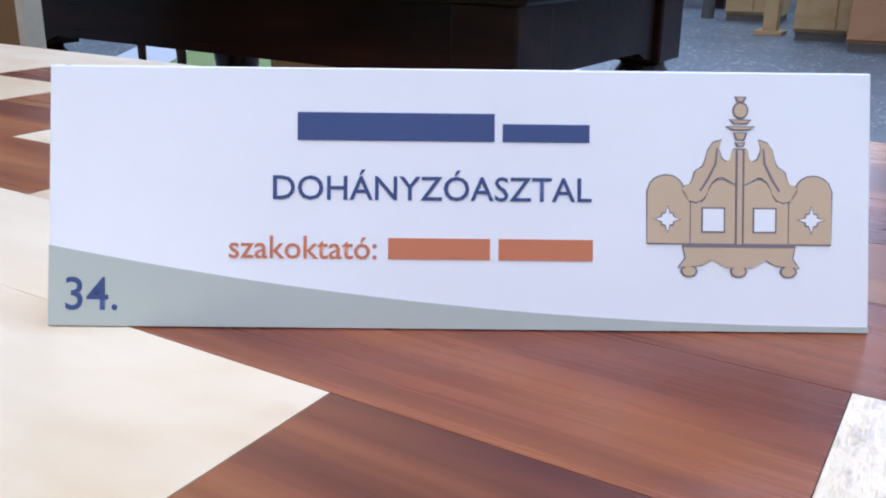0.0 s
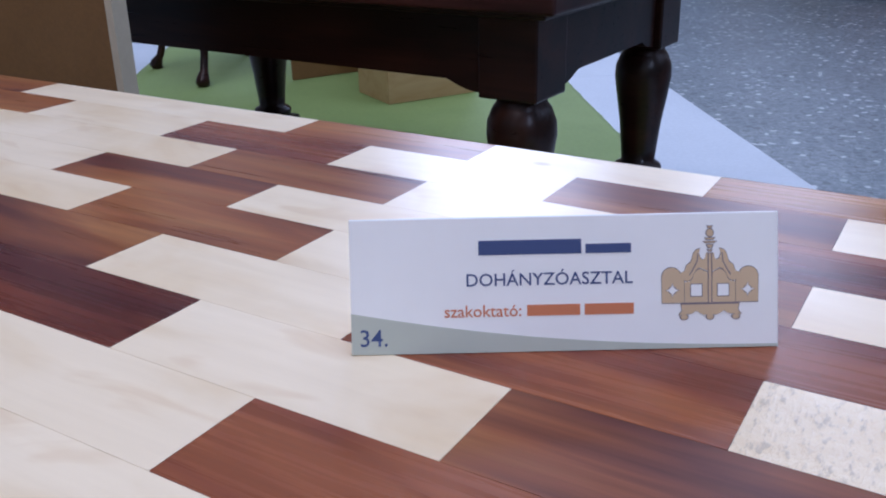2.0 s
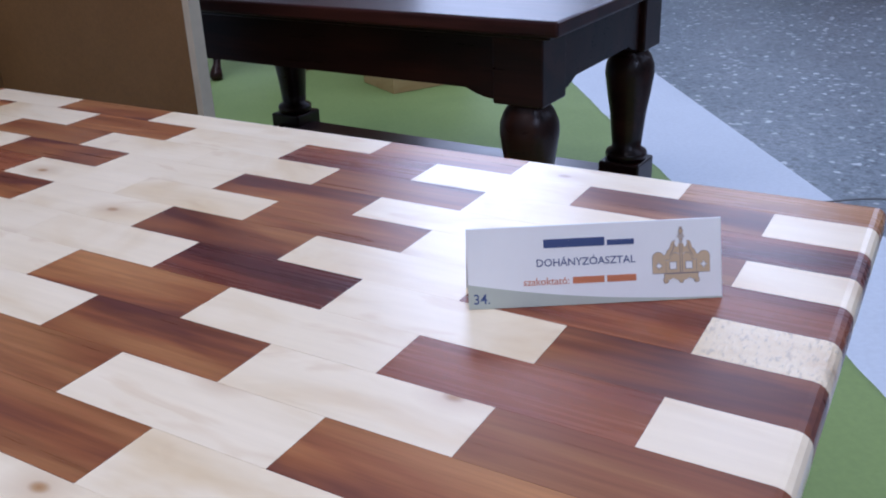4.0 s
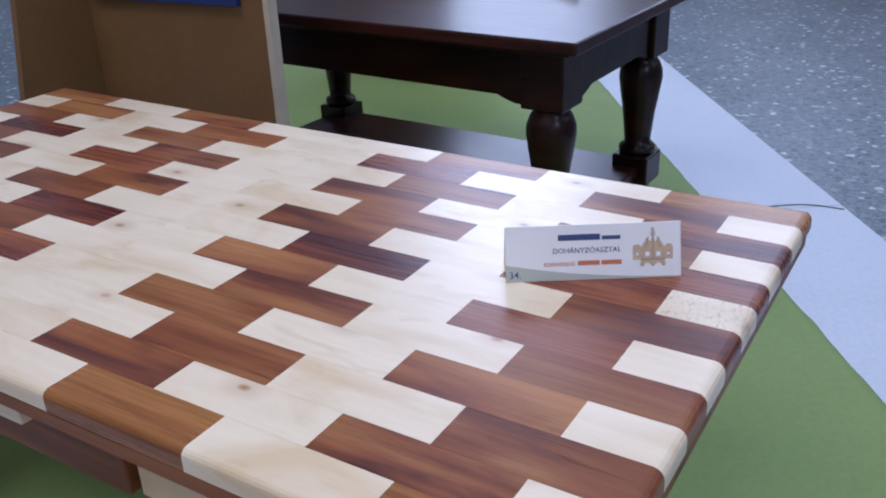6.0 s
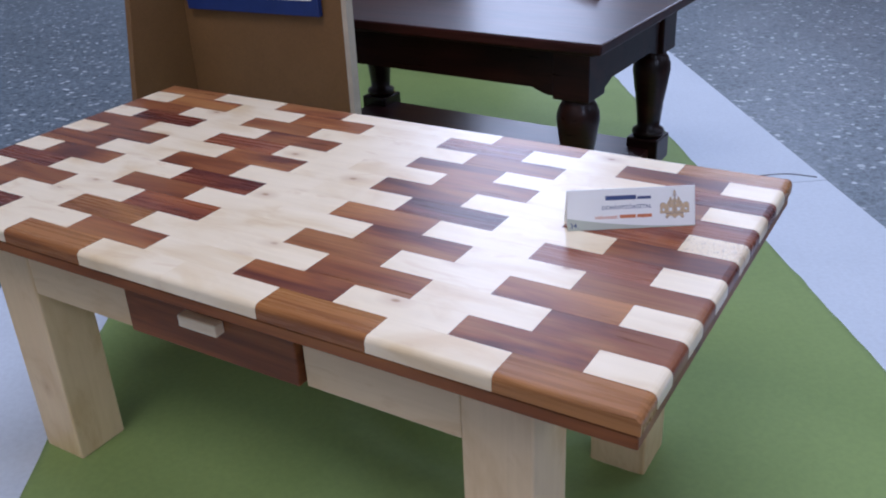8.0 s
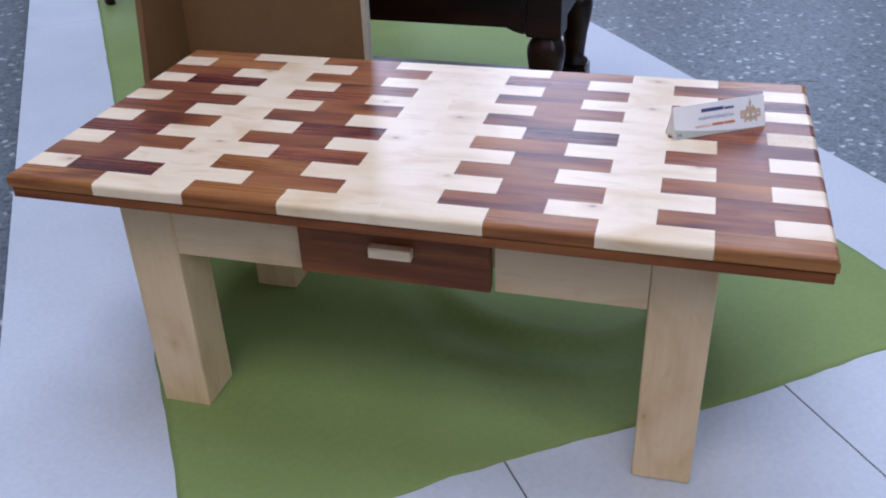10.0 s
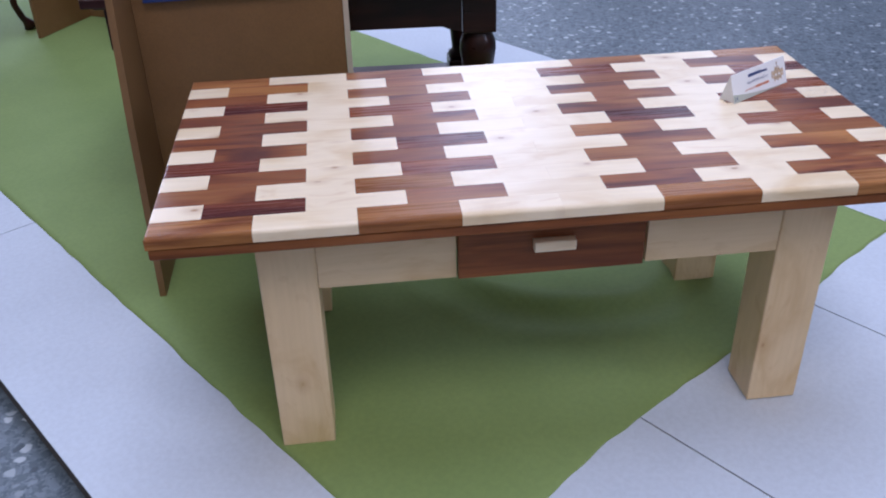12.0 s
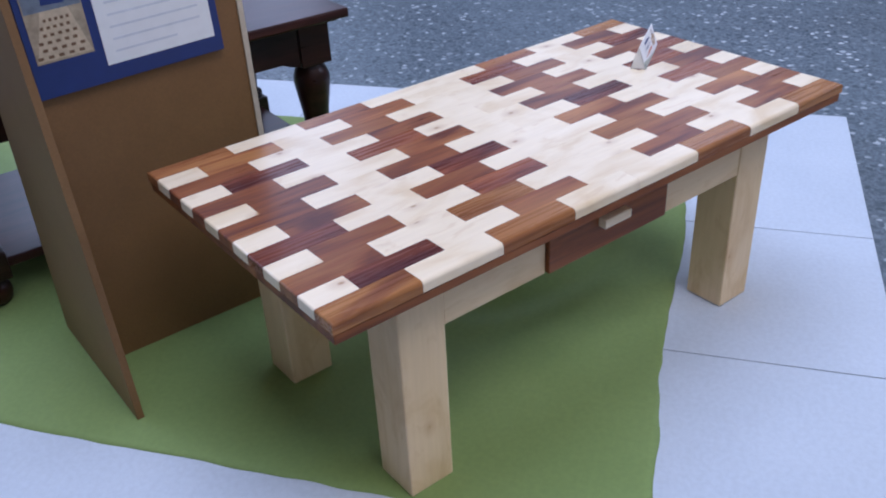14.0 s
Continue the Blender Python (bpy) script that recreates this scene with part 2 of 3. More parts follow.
M_FIBRE = fibreboard()
M_EDGE = plain("pale_board_edge", (0.55, 0.47, 0.36), 0.6)
M_GREEN = sheet("green_felt_paper", (0.196, 0.280, 0.082), (0.228, 0.315, 0.098), 0.75)
M_WHITE = sheet("white_hardboard", (0.535, 0.585, 0.64), (0.59, 0.64, 0.695), 0.62)
M_TERRAZZO = terrazzo()
M_CORE = plain("dark_core_board", (0.10, 0.085, 0.07), 0.8)
M_GROOVE = plain("dark_groove", (0.03, 0.014, 0.01), 0.7)
M_PHOTO = plain("photo_print", (0.38, 0.31, 0.22), 0.4, vary=0.25, scale=60.0)
M_PHOTO_DARK = plain("photo_print_dark", (0.16, 0.09, 0.05), 0.4, vary=0.2, scale=60.0)
M_PHOTO_BLUE = plain("photo_print_blue_grey", (0.16, 0.20, 0.26), 0.4, vary=0.2, scale=60.0)
M_PHOTO_PALE = plain("photo_print_pale", (0.55, 0.45, 0.32), 0.4, vary=0.15, scale=60.0)
M_FAINT = plain("faint_grey_print", (0.62, 0.66, 0.72), 0.7)
M_CLOTH = plain("beige_cloth", (0.42, 0.36, 0.27), 0.9, scale=200.0)
M_OAK = pale_wood("light_oak", (0.46, 0.31, 0.15), 0.45, False)
M_CHERRY = pale_wood("reddish_cherry", (0.40, 0.20, 0.10), 0.45, False)

# ---- hall ----
part("floor", box_bm(HX0, HX1, HY0, HY1, FLOOR - 0.2, FLOOR), M_TERRAZZO)
tagged(bpy.data.objects["floor"], "grey polished terrazzo floor with pale chips", "floor", kind="structure")
# Ceiling and walls are unseen; they close the hall and hold the lamp openings.
bm = bmesh.new()
kx0, kx1 = ADDED_SKYLIGHTS[0][:2]
for x0, x1, y0, y1 in ((HX0, kx0, HY0, HY1), (kx1, HX1, HY0, HY1), (kx0, kx1, HY0, -6.0), (kx0, kx1, -2.6, -0.6), (kx0, kx1, 4.4, HY1)):
    add_box(bm, x0, x1, y0, y1, CEIL, CEIL + 0.2)
part("ceiling", bm, M_WALL)
tagged(bpy.data.objects["ceiling"], "unseen pale painted hall ceiling with added openings", "ceiling", kind="structure")


def wall_with_windows(name, y0, y1, windows, low, high):
    bm = bmesh.new()
    edges = [HX0]
    for wx, ww in windows:
        edges += [wx - ww / 2, wx + ww / 2]
    edges.append(HX1)
    for k in range(0, len(edges), 2):
        add_box(bm, edges[k], edges[k + 1], y0, y1, FLOOR, CEIL)
    for wx, ww in windows:
        add_box(bm, wx - ww / 2, wx + ww / 2, y0, y1, FLOOR, low)
        add_box(bm, wx - ww / 2, wx + ww / 2, y0, y1, high, CEIL)
    return tagged(part(name, bm, M_WALL), "unseen pale painted hall wall with tall window openings", "wall", kind="structure")


wall_with_windows("wall_north", HY1, HY1 + 0.3, BACK_WINDOWS, 2.3, 7.7)
wall_with_windows("wall_south", HY0 - 0.3, HY0, ADDED_FRONT_WINDOWS, 1.5, 4.9)
tagged(part("wall_west", box_bm(HX0 - 0.3, HX0, HY0, HY1, FLOOR, CEIL), M_WALL), "unseen plain pale painted hall wall", "wall", kind="structure")
bm = bmesh.new()
edges = [HY0] + [e for wy, ww in EAST_WINDOWS for e in (wy - ww / 2, wy + ww / 2)] + [HY1]
for k in range(0, len(edges), 2):
    add_box(bm, HX1, HX1 + 0.3, edges[k], edges[k + 1], FLOOR, CEIL)
for wy, ww in EAST_WINDOWS:
    add_box(bm, HX1, HX1 + 0.3, wy - ww / 2, wy + ww / 2, FLOOR, 3.7)
    add_box(bm, HX1, HX1 + 0.3, wy - ww / 2, wy + ww / 2, 6.1, CEIL)
tagged(part("wall_east", bm, M_WALL), "unseen pale painted hall wall with high window openings", "wall", kind="structure")

# ---- platform: local x runs across it, local y away from the visitor ----
TURN = radians(35.6)
PLAT = Matrix.Rotation(TURN, 4, "Z")
platform = thing("platform", "low white display platform with a green centre strip", "platform", PLAT, kind="structure")
P_FAR = 5.2
part("core", box_bm(-0.142, 1.933, -0.865, P_FAR - 0.005, FLOOR, -0.004), M_CORE, platform, "dark raw core of the platform")
for q0, q1, r0, r1 in ((-0.147, 0.651, -0.87, -0.40), (0.654, 1.193, -0.87, -0.40), (1.196, 1.938, -0.87, -0.40),
                       (-0.147, 0.17, -0.397, 1.066), (-0.147, 0.17, 1.069, 2.6), (-0.147, 0.17, 2.603, P_FAR),
                       (1.59, 1.938, -0.397, 0.828), (1.59, 1.938, 0.831, 2.4), (1.59, 1.938, 2.403, P_FAR)):
    part("white_panel", box_bm(q0, q1, r0, r1, -0.0039, -0.0005, 0.0006, 1), M_WHITE, platform)


def green_sheet_bm(q0, q1, r0, r1, step):
    """A thin sheet with shallow waves and slightly ragged edges."""
    bm = bmesh.new()
    nq, nr = int((q1 - q0) / step), int((r1 - r0) / step)
    grid = []
    for j in range(nr + 1):
        line = []
        for i in range(nq + 1):
            q, r = q0 + (q1 - q0) * i / nq, r0 + (r1 - r0) * j / nr
            h = 0.0012 + 0.0035 * max(0.0, noise.noise((q * 2.6, r * 2.0, 3.1))) + 0.0012 * max(0.0, noise.noise((q * 9, r * 7, 1.7)))
            wx, wy = q * math.cos(TURN) - r * math.sin(TURN), q * math.sin(TURN) + r * math.cos(TURN)
            away = math.hypot(wx - 0.76, wy - 0.66) + 0.05 * noise.noise((q * 5, r * 5, 8.2))
            if wy < 0.62:
                h += 0.019 * (0.9 + 0.8 * noise.noise((q * 4, r * 4, 2.2))) * math.exp(-((away - 0.285) / (0.045 if away < 0.285 else 0.022)) ** 2) * min(1.0, (0.62 - wy) / 0.15)
                h += 0.006 * math.exp(-((away - 0.385) / 0.024) ** 2) * min(1.0, (0.62 - wy) / 0.15)
            rim = min(i, nq - i, j, nr - j) == 0
            if rim:
                h = 0.0006
                q += 0.004 * noise.noise((r * 14, q * 3, 0.3)) * (i in (0, nq))
                r += (0.016 * noise.noise((q * 3.1, 0.7, 2.3)) + 0.007 * noise.noise((q * 16, r * 3, 5.3))) * (j in (0, nr))
            line.append(bm.verts.new((q, r, h)))
        grid.append(line)
    for j in range(nr):
        for i in range(nq):
            bm.faces.new((grid[j][i], grid[j][i + 1], grid[j + 1][i + 1], grid[j + 1][i]))
    rim = [e for e in bm.edges if len(e.link_faces) == 1]
    out = bmesh.ops.extrude_edge_only(bm, edges=rim)
    for v in out["geom"]:
        if isinstance(v, bmesh.types.BMVert):
            v.co.z = -0.0004
    return bm


part("green_sheet", green_sheet_bm(0.141, 1.638, -0.428, P_FAR - 0.4, 0.016), M_GREEN, platform, "green paper sheet with shallow creases", smooth=True)

# ---- coffee table ----
L, TOP = 1.2, 0.47
U = 0.15
# the thirteen strips are hand-cut and differ a little in width
STRIPS = [-0.006, 0.039, 0.083, 0.133, 0.181, 0.228, 0.276, 0.325, 0.373, 0.419, 0.463, 0.509, 0.557, 0.602]
ROWS = len(STRIPS) - 1
Y0, Y1 = STRIPS[0], STRIPS[-1]
SLAB, UNDER = 0.019, 0.038
table = thing("coffee_table", "pale pine coffee table with a chequered maple and plum top", "coffee table", Matrix())
tabletop = part("tabletop", box_bm(0.0025, L - 0.0025, Y0 + 0.0025, Y1 - 0.0025, TOP - UNDER, TOP - SLAB - 0.0025, 0.0015, 1), M_PLUM_LONG, table, "reddish brown lower layer of the top")
part("filler", box_bm(0.006, L - 0.006, Y0 + 0.006, Y1 - 0.006, TOP - SLAB - 0.0025, TOP - SLAB), M_GROOVE, tabletop, "dark groove under the blocks")
BLOCKS = {}


def block_mesh(length, R, round_left, round_right, round_front, round_back, material):
    key = (round(length, 3), round(R, 4), round_left, round_right, round_front, round_back, material.name)
    if key not in BLOCKS:
        bm = box_bm(0.0001, length - 0.0001, 0.0001, R - 0.0001, -SLAB, 0)
        for rounded, ax, at, radius in ((round_left, 0, 0, 0.004), (round_right, 0, length, 0.009), (round_front, 1, 0, 0.007), (round_back, 1, R, 0.006)):
            es = [e for e in bm.edges if all(v.co.z > -0.0005 and abs(v.co[ax] - at) < 0.001 for v in e.verts)]
            if rounded and es:
                bmesh.ops.bevel(bm, geom=es, offset=radius, segments=4, affect="EDGES", profile=0.5)
        bmesh.ops.recalc_face_normals(bm, faces=bm.faces)
        me = bpy.data.meshes.new("block")
        bm.to_mesh(me)
        bm.free()
        me.materials.append(material)
        BLOCKS[key] = me
    return BLOCKS[key]


for x0 in (0.141, 0.975):
    for y0 in (0.056, 0.450):
        part("leg", box_bm(x0, x0 + 0.090, y0, y0 + 0.090, 0.0015, TOP - UNDER, 0.003), M_PINE_UP, table, "square pale pine leg with small knots")
AP0, AP1 = 0.321, TOP - UNDER
part("apron", box_bm(0.2315, 0.448, 0.058, 0.080, AP0, AP1, 0.001), M_PINE, table, "pale pine apron")
part("apron", box_bm(0.754, 0.9745, 0.058, 0.080, AP0, AP1, 0.001), M_PINE, table, "pale pine apron")
part("apron", box_bm(0.2315, 0.9745, 0.512, 0.534, AP0, AP1, 0.001), M_PINE, table, "pale pine apron")
for x0 in (0.150, 1.028):
    part("apron", box_bm(x0, x0 + 0.022, 0.1465, 0.4495, AP0, AP1, 0.001), M_PINE, table, "pale pine apron")
drawer = part("drawer", box_bm(0.450, 0.748, 0.050, 0.070, AP0 + 0.001, AP1 - 0.002, 0.002), M_PLUM_LONG, table, "reddish brown drawer front")
part("handle", box_bm(0.567, 0.633, 0.034, 0.0505, 0.369, 0.387, 0.002), M_MAPLE, drawer, "pale wooden block handle")
part("drawer_box", box_bm(0.458, 0.740, 0.070, 0.42, AP0 + 0.004, AP1 - 0.012, 0.001), M_PINE, drawer, "pale wooden drawer body")


wire = bpy.data.curves.new("wire", "CURVE")
wire.dimensions, wire.bevel_depth, wire.bevel_resolution = "3D", 0.0009, 2
line = wire.splines.new("BEZIER")
line.bezier_points.add(2)
for knot, at in zip(line.bezier_points, ((1.150, 0.598, 0.4685), (1.190, 0.615, 0.472), (1.226, 0.632, 0.467))):
    knot.co, knot.handle_left_type, knot.handle_right_type = at, "AUTO", "AUTO"
wire.materials.append(M_WIRE)
loose = new("loose_wire", wire)
loose.parent = table
loose["label"] = "thin grey loose wire"

# ---- cards ----
def words(body, material, parent, x0, x1, base, name="lettering"):
    """A line of print, its baseline at base, fitted between x0 and x1, standing in the x-z plane."""
    cu = bpy.data.curves.new(name, "FONT")
    cu.body, cu.size, cu.resolution_u, cu.offset = body, 1.0, 3, 0.006
    tmp = new("tmp", cu)
    me = bpy.data.meshes.new_from_object(tmp.evaluated_get(bpy.context.evaluated_depsgraph_get()))
    bpy.data.objects.remove(tmp)
    xs = [v.co.x for v in me.vertices]
    k = (x1 - x0) / (max(xs) - min(xs))
    for v in me.vertices:
        v.co = Vector((x0 + (v.co.x - min(xs)) * k, -0.0002, base + v.co.y * k))
    me.name = name
    me.materials.clear()
    me.materials.append(material)
    ob = new(name, me)
    ob.parent = parent
    return ob


def bar(x0, x1, z0, z1, material, parent, name="print_bar", y=-0.0002):
    return part(name, box_bm(x0, x1, y, 0.0003, z0, z1), material, parent)


def shape(outline, material, parent, name="emblem_shape", y=-0.0002):
    return part(name, prism_bm(outline, "y", y, 0.0003), material, parent)


def arc(cx, cz, r, a0, a1, n=10, squash=1.0):
    return [(cx + r * math.cos(radians(a0 + (a1 - a0) * k / n)), cz + squash * r * math.sin(radians(a0 + (a1 - a0) * k / n))) for k in range(n + 1)]


def tent(parent, wide, high, lean, back, flap=True):
    """A folded card: front and back leaf, meeting at the ridge."""
    t = 0.0007
    ridge_y, ridge_z = high * math.sin(lean), high * math.cos(lean)
    front = part("front_leaf", box_bm(0, wide, 0, t, 0, high, 0.0002, 1), M_CARD, parent)
    front.matrix_local = Matrix.Rotation(-lean, 4, "X")
    bl = math.hypot(back - ridge_y, ridge_z)
    rear = part("back_leaf", box_bm(0, wide, -t, 0, -bl, 0), M_CARD, parent)
    rear.matrix_local = Matrix.Translation((0, ridge_y + t, ridge_z)) @ Matrix.Rotation(math.atan2(back - ridge_y, ridge_z), 4, "X")
    # Added white triangle closes the end in place of the lit inner leaf.
    part("lit_leaf_fill", prism_bm([(0.002, 0.0004), (back - 0.001, 0.0004), (ridge_y + 0.001, ridge_z - 0.002)], "x", 0.0008, 0.0014), M_CARD, parent)
    part("base_leaf", box_bm(0.001, wide - 0.001, 0.002, back, 0, t), M_CARD, parent)
    return front


CW, CH = 0.1607, 0.0508
card_m = Matrix.Translation((0.987, 0.3165, TOP + 0.0003)) @ Matrix.Rotation(math.atan2(0.085, 0.138), 4, "Z")
card = thing("exhibit_card", "small folded white exhibit card with blue and orange print", "sign", card_m)
face = tent(card, CW, CH, radians(19), 0.032)


def cu(px):
    """Across the card: 0 at its start, 1435 at its end."""
    return px / 1435 * CW


def cv(px):
    """Up the card: 0 at its foot, 465 at its ridge."""
    return (px + 2) / 465 * CH


wave = [(0, 0), (cu(1435), 0), (cu(1435), cv(8))]
wave += [(cu(1435 * (1 - k / 20)), cv(8 + 134 * (k / 20) ** 2.1)) for k in range(1, 21)]
shape(wave, M_GREYGREEN, face, "grey_green_wave", -0.0001)
words("34.", M_INK, face, cu(30), cu(121), cv(27))
words("DOH\u00c1NYZ\u00d3ASZTAL", M_INK, face, cu(390), cu(947), cv(228))
words("szakoktat\u00f3:", M_ORANGE, face, cu(314), cu(572), cv(122))
bar(cu(432), cu(776), cv(334), cv(384), M_INK, face)
bar(cu(790), cu(942), cv(334), cv(366), M_INK, face)
bar(cu(592), cu(770), cv(122), cv(160), M_ORANGE, face)
bar(cu(785), cu(950), cv(122), cv(160), M_ORANGE, face)


# carved cabinet emblem, from its left foot
def ex(px):
    return cu(1043 + px)


def ez(px):
    return cv(101 + px)


def mirror(outline):
    return [(2 * ex(163) - a, b) for a, b in outline][::-1]


def both(outline, material, name="emblem_shape", y=-0.0002):
    shape(outline, material, face, name, y)
    shape(mirror(outline), material, face, name, y)


def grown(outline, d):
    cx, cz = sum(a for a, _ in outline) / len(outline), sum(b for _, b in outline) / len(outline)
    out = []
    for a, b in outline:
        n = math.hypot(a - cx, b - cz) or 1
        out.append((a + (a - cx) / n * d, b + (b - cz) / n * d))
    return out


wing = [(ex(2), ez(55)), (ex(76), ez(55)), (ex(76), ez(128))] + [(a, b) for a, b in arc(ex(34), ez(150), cu(30), 10, 170, 8, 0.85)] + [(ex(2), ez(148))]
OGEE = [(70, 133), (87, 129), (97, 133), (105, 143), (109, 156), (115, 166), (124, 173), (133, 174), (142, 169), (155, 163)]
neck = [(ex(a), ez(b)) for a, b in [(60, 150), (68, 160), (77, 162), (82, 172), (85, 184), (99, 193), (103, 205), (106, 220), (115, 235), (130, 240), (126, 222), (131, 206), (140, 201), (147, 208), (150, 224), (155, 224)] + OGEE[::-1]]
door = [(ex(78), ez(55)), (ex(155), ez(55))] + [(ex(a), ez(b - 5)) for a, b in OGEE[:1:-1]] + [(ex(78), ez(125))]
base = [(ex(66), ez(48)), (ex(70), ez(28)), (ex(58), ez(12)), (ex(100), ez(16)), (ex(116), ez(26)), (ex(140), ez(12)), (ex(163), ez(12)), (ex(163), ez(48))]
for outline in (wing, door, base, neck):
    both(grown(outline, cu(2.6)), M_LINE, "emblem_outline", -0.00018)
    both(outline, M_TAN, "emblem_shape", -0.00030)
shape([(ex(156), ez(52)), (ex(170), ez(52)), (ex(170), ez(226)), (ex(156), ez(226))], M_LINE, face, "emblem_column", -0.00034)
shape([(ex(159), ez(54)), (ex(167), ez(54)), (ex(167), ez(223)), (ex(159), ez(223))], M_TAN, face, "emblem_column", -0.00040)
both([(ex(a), ez(b)) for a, b in [(92, 150), (104, 170), (118, 198), (121, 226), (124, 226), (122, 197), (108, 168), (95, 148)]], M_LINE, "emblem_scroll", -0.00036)
shape([(ex(64), ez(48)), (ex(262), ez(48)), (ex(262), ez(55)), (ex(64), ez(55))], M_LINE, face, "emblem_moulding", -0.00036)
for fx in (76, 163, 250):
    shape(arc(ex(fx), ez(5), cu(15), 0, 342, 19, 0.75), M_LINE, face, "emblem_foot", -0.00018)
    shape(arc(ex(fx), ez(5), cu(11.5), 0, 342, 19, 0.75), M_TAN, face, "emblem_foot", -0.00030)
for fz, fw, fh in ((229, 10, 8), (240, 13, 15), (258, 26, 8), (269, 20, 9), (309, 11, 10)):
    shape([(ex(163 - fw), ez(fz + fh)), (ex(163 - fw * 0.6), ez(fz)), (ex(163 + fw * 0.6), ez(fz)), (ex(163 + fw), ez(fz + fh))], M_LINE, face, "emblem_finial", -0.00018)
    shape([(ex(163 - fw + 4), ez(fz + fh - 2)), (ex(163 - fw * 0.6 + 3), ez(fz + 2)), (ex(163 + fw * 0.6 - 3), ez(fz + 2)), (ex(163 + fw - 4), ez(fz + fh - 2))], M_TAN, face, "emblem_finial", -0.00030)
shape(arc(ex(163), ez(294), cu(14), 0, 342, 19, 1.1), M_LINE, face, "emblem_finial", -0.00018)
shape(arc(ex(163), ez(294), cu(11), 0, 342, 19, 1.1), M_TAN, face, "emblem_finial", -0.00030)
for fx in (37, 289):
    star = []
    for k in range(16):
        rr = cu(22 if k % 4 == 0 else (10 if k % 2 else 13))
        star.append((ex(fx) + rr * math.cos(k * math.pi / 8), ez(98) + rr * math.sin(k * math.pi / 8)))
    shape(grown(star, cu(3)), M_LINE, face, "emblem_star", -0.00036)
    shape(star, M_CARD, face, "emblem_star", -0.00042)
for fx in (118, 208):
    shape([(ex(fx - 22), ez(74)), (ex(fx + 20), ez(74)), (ex(fx + 20), ez(120)), (ex(fx - 22), ez(120))], M_LINE, face, "emblem_tablet", -0.00036)
    shape([(ex(fx - 19), ez(77)), (ex(fx + 17), ez(77)), (ex(fx + 17), ez(117)), (ex(fx - 19), ez(117))], M_CARD, face, "emblem_tablet", -0.00042)

# ---- dark table ----
DX, DY, DH = 0.440, 0.219, 0.506
dark = thing("dark_table", "dark stained low table with turned legs and a lower shelf", "table", pose(0.2166, 1.3787, 0.0015, 0, 0, -2.0))
top_bm = bmesh.new()
add_box(top_bm, -DX - 0.085, DX + 0.085, -DY - 0.083, DY + 0.083, DH - 0.024, DH, 0.005, 3)
part("tabletop", top_bm, M_DARK_TOP, dark, "dark glossy tabletop")
part("moulding", box_bm(-DX - 0.062, DX + 0.062, -DY - 0.060, DY + 0.060, DH - 0.033, DH - 0.0245, 0.003), M_DARK, dark)
A0, A1 = 0.386, DH - 0.033


def cusped(length, lip):
    """Front outline of an apron whose lower corners curl down to the legs."""
    out = [(-length, A1), (-length, A0 - lip)]
    out += [(-length + 0.05 * k / 6, A0 - lip * math.cos(k / 6 * math.pi / 2)) for k in range(1, 7)]
    out += [(length - 0.05 * k / 6, A0 - lip * math.cos(k / 6 * math.pi / 2)) for k in range(6, 0, -1)]
    return out + [(length, A0 - lip), (length, A1)]


for s in (-1, 1):
    ob = part("apron", prism_bm(cusped(DX - 0.045, 0.014), "y", -0.011, 0.011), M_DARK, dark)
    ob.location = (0, s * (DY + 0.026), 0)
    ob = part("apron", prism_bm(cusped(DY - 0.052, 0.014), "x", -0.011, 0.011), M_DARK, dark)
    ob.location = (s * (DX + 0.022), 0, 0)
    for q in (-1, 1):
        leg = part("leg", lathe_bm([(0.030, 0.138), (0.040, 0.141), (0.042, 0.149), (0.040, 0.156), (0.029, 0.163), (0.031, 0.185), (0.036, 0.235), (0.043, 0.278), (0.048, 0.314),
                                    (0.047, 0.332), (0.040, 0.350), (0.034, 0.358), (0.034, 0.368)]), M_DARK, dark, "turned baluster leg", smooth=True)
        leg.location = (s * DX, q * DY, 0)
        part("post", box_bm(s * DX - 0.043, s * DX + 0.043, q * DY - 0.043, q * DY + 0.043, 0.366, A1, 0.003), M_DARK, leg).matrix_parent_inverse = Matrix.Translation((-s * DX, -q * DY, 0))
        part("block", box_bm(s * DX - 0.043, s * DX + 0.043, q * DY - 0.043, q * DY + 0.043, 0.070, 0.138, 0.004), M_DARK, leg).matrix_parent_inverse = Matrix.Translation((-s * DX, -q * DY, 0))
        foot = part("ball_foot", lathe_bm([(0.024, 0.0), (0.034, 0.010), (0.039, 0.030), (0.035, 0.050), (0.024, 0.060), (0.028, 0.066), (0.028, 0.071)]), M_DARK, leg, smooth=True)
        foot.location = (0, 0, 0)
part("shelf", box_bm(-DX - 0.02, DX + 0.02, -DY - 0.02, DY + 0.02, 0.088, 0.112, 0.004), M_DARK_TOP, dark, "dark lower shelf")

card_two = thing("exhibit_card", "small folded white exhibit card on the dark table", "sign", pose(0.415, 1.60, DH + 0.0025, 0, 0, -38))
tent(card_two, 0.13, 0.05, radians(15), 0.030)

# ---- display stand beside the coffee table ----
LEAN = 0.008  # how far the front falls back for each metre of height
HIGH = 1.25


def leaned(y, z):
    return (y + LEAN * z, z)


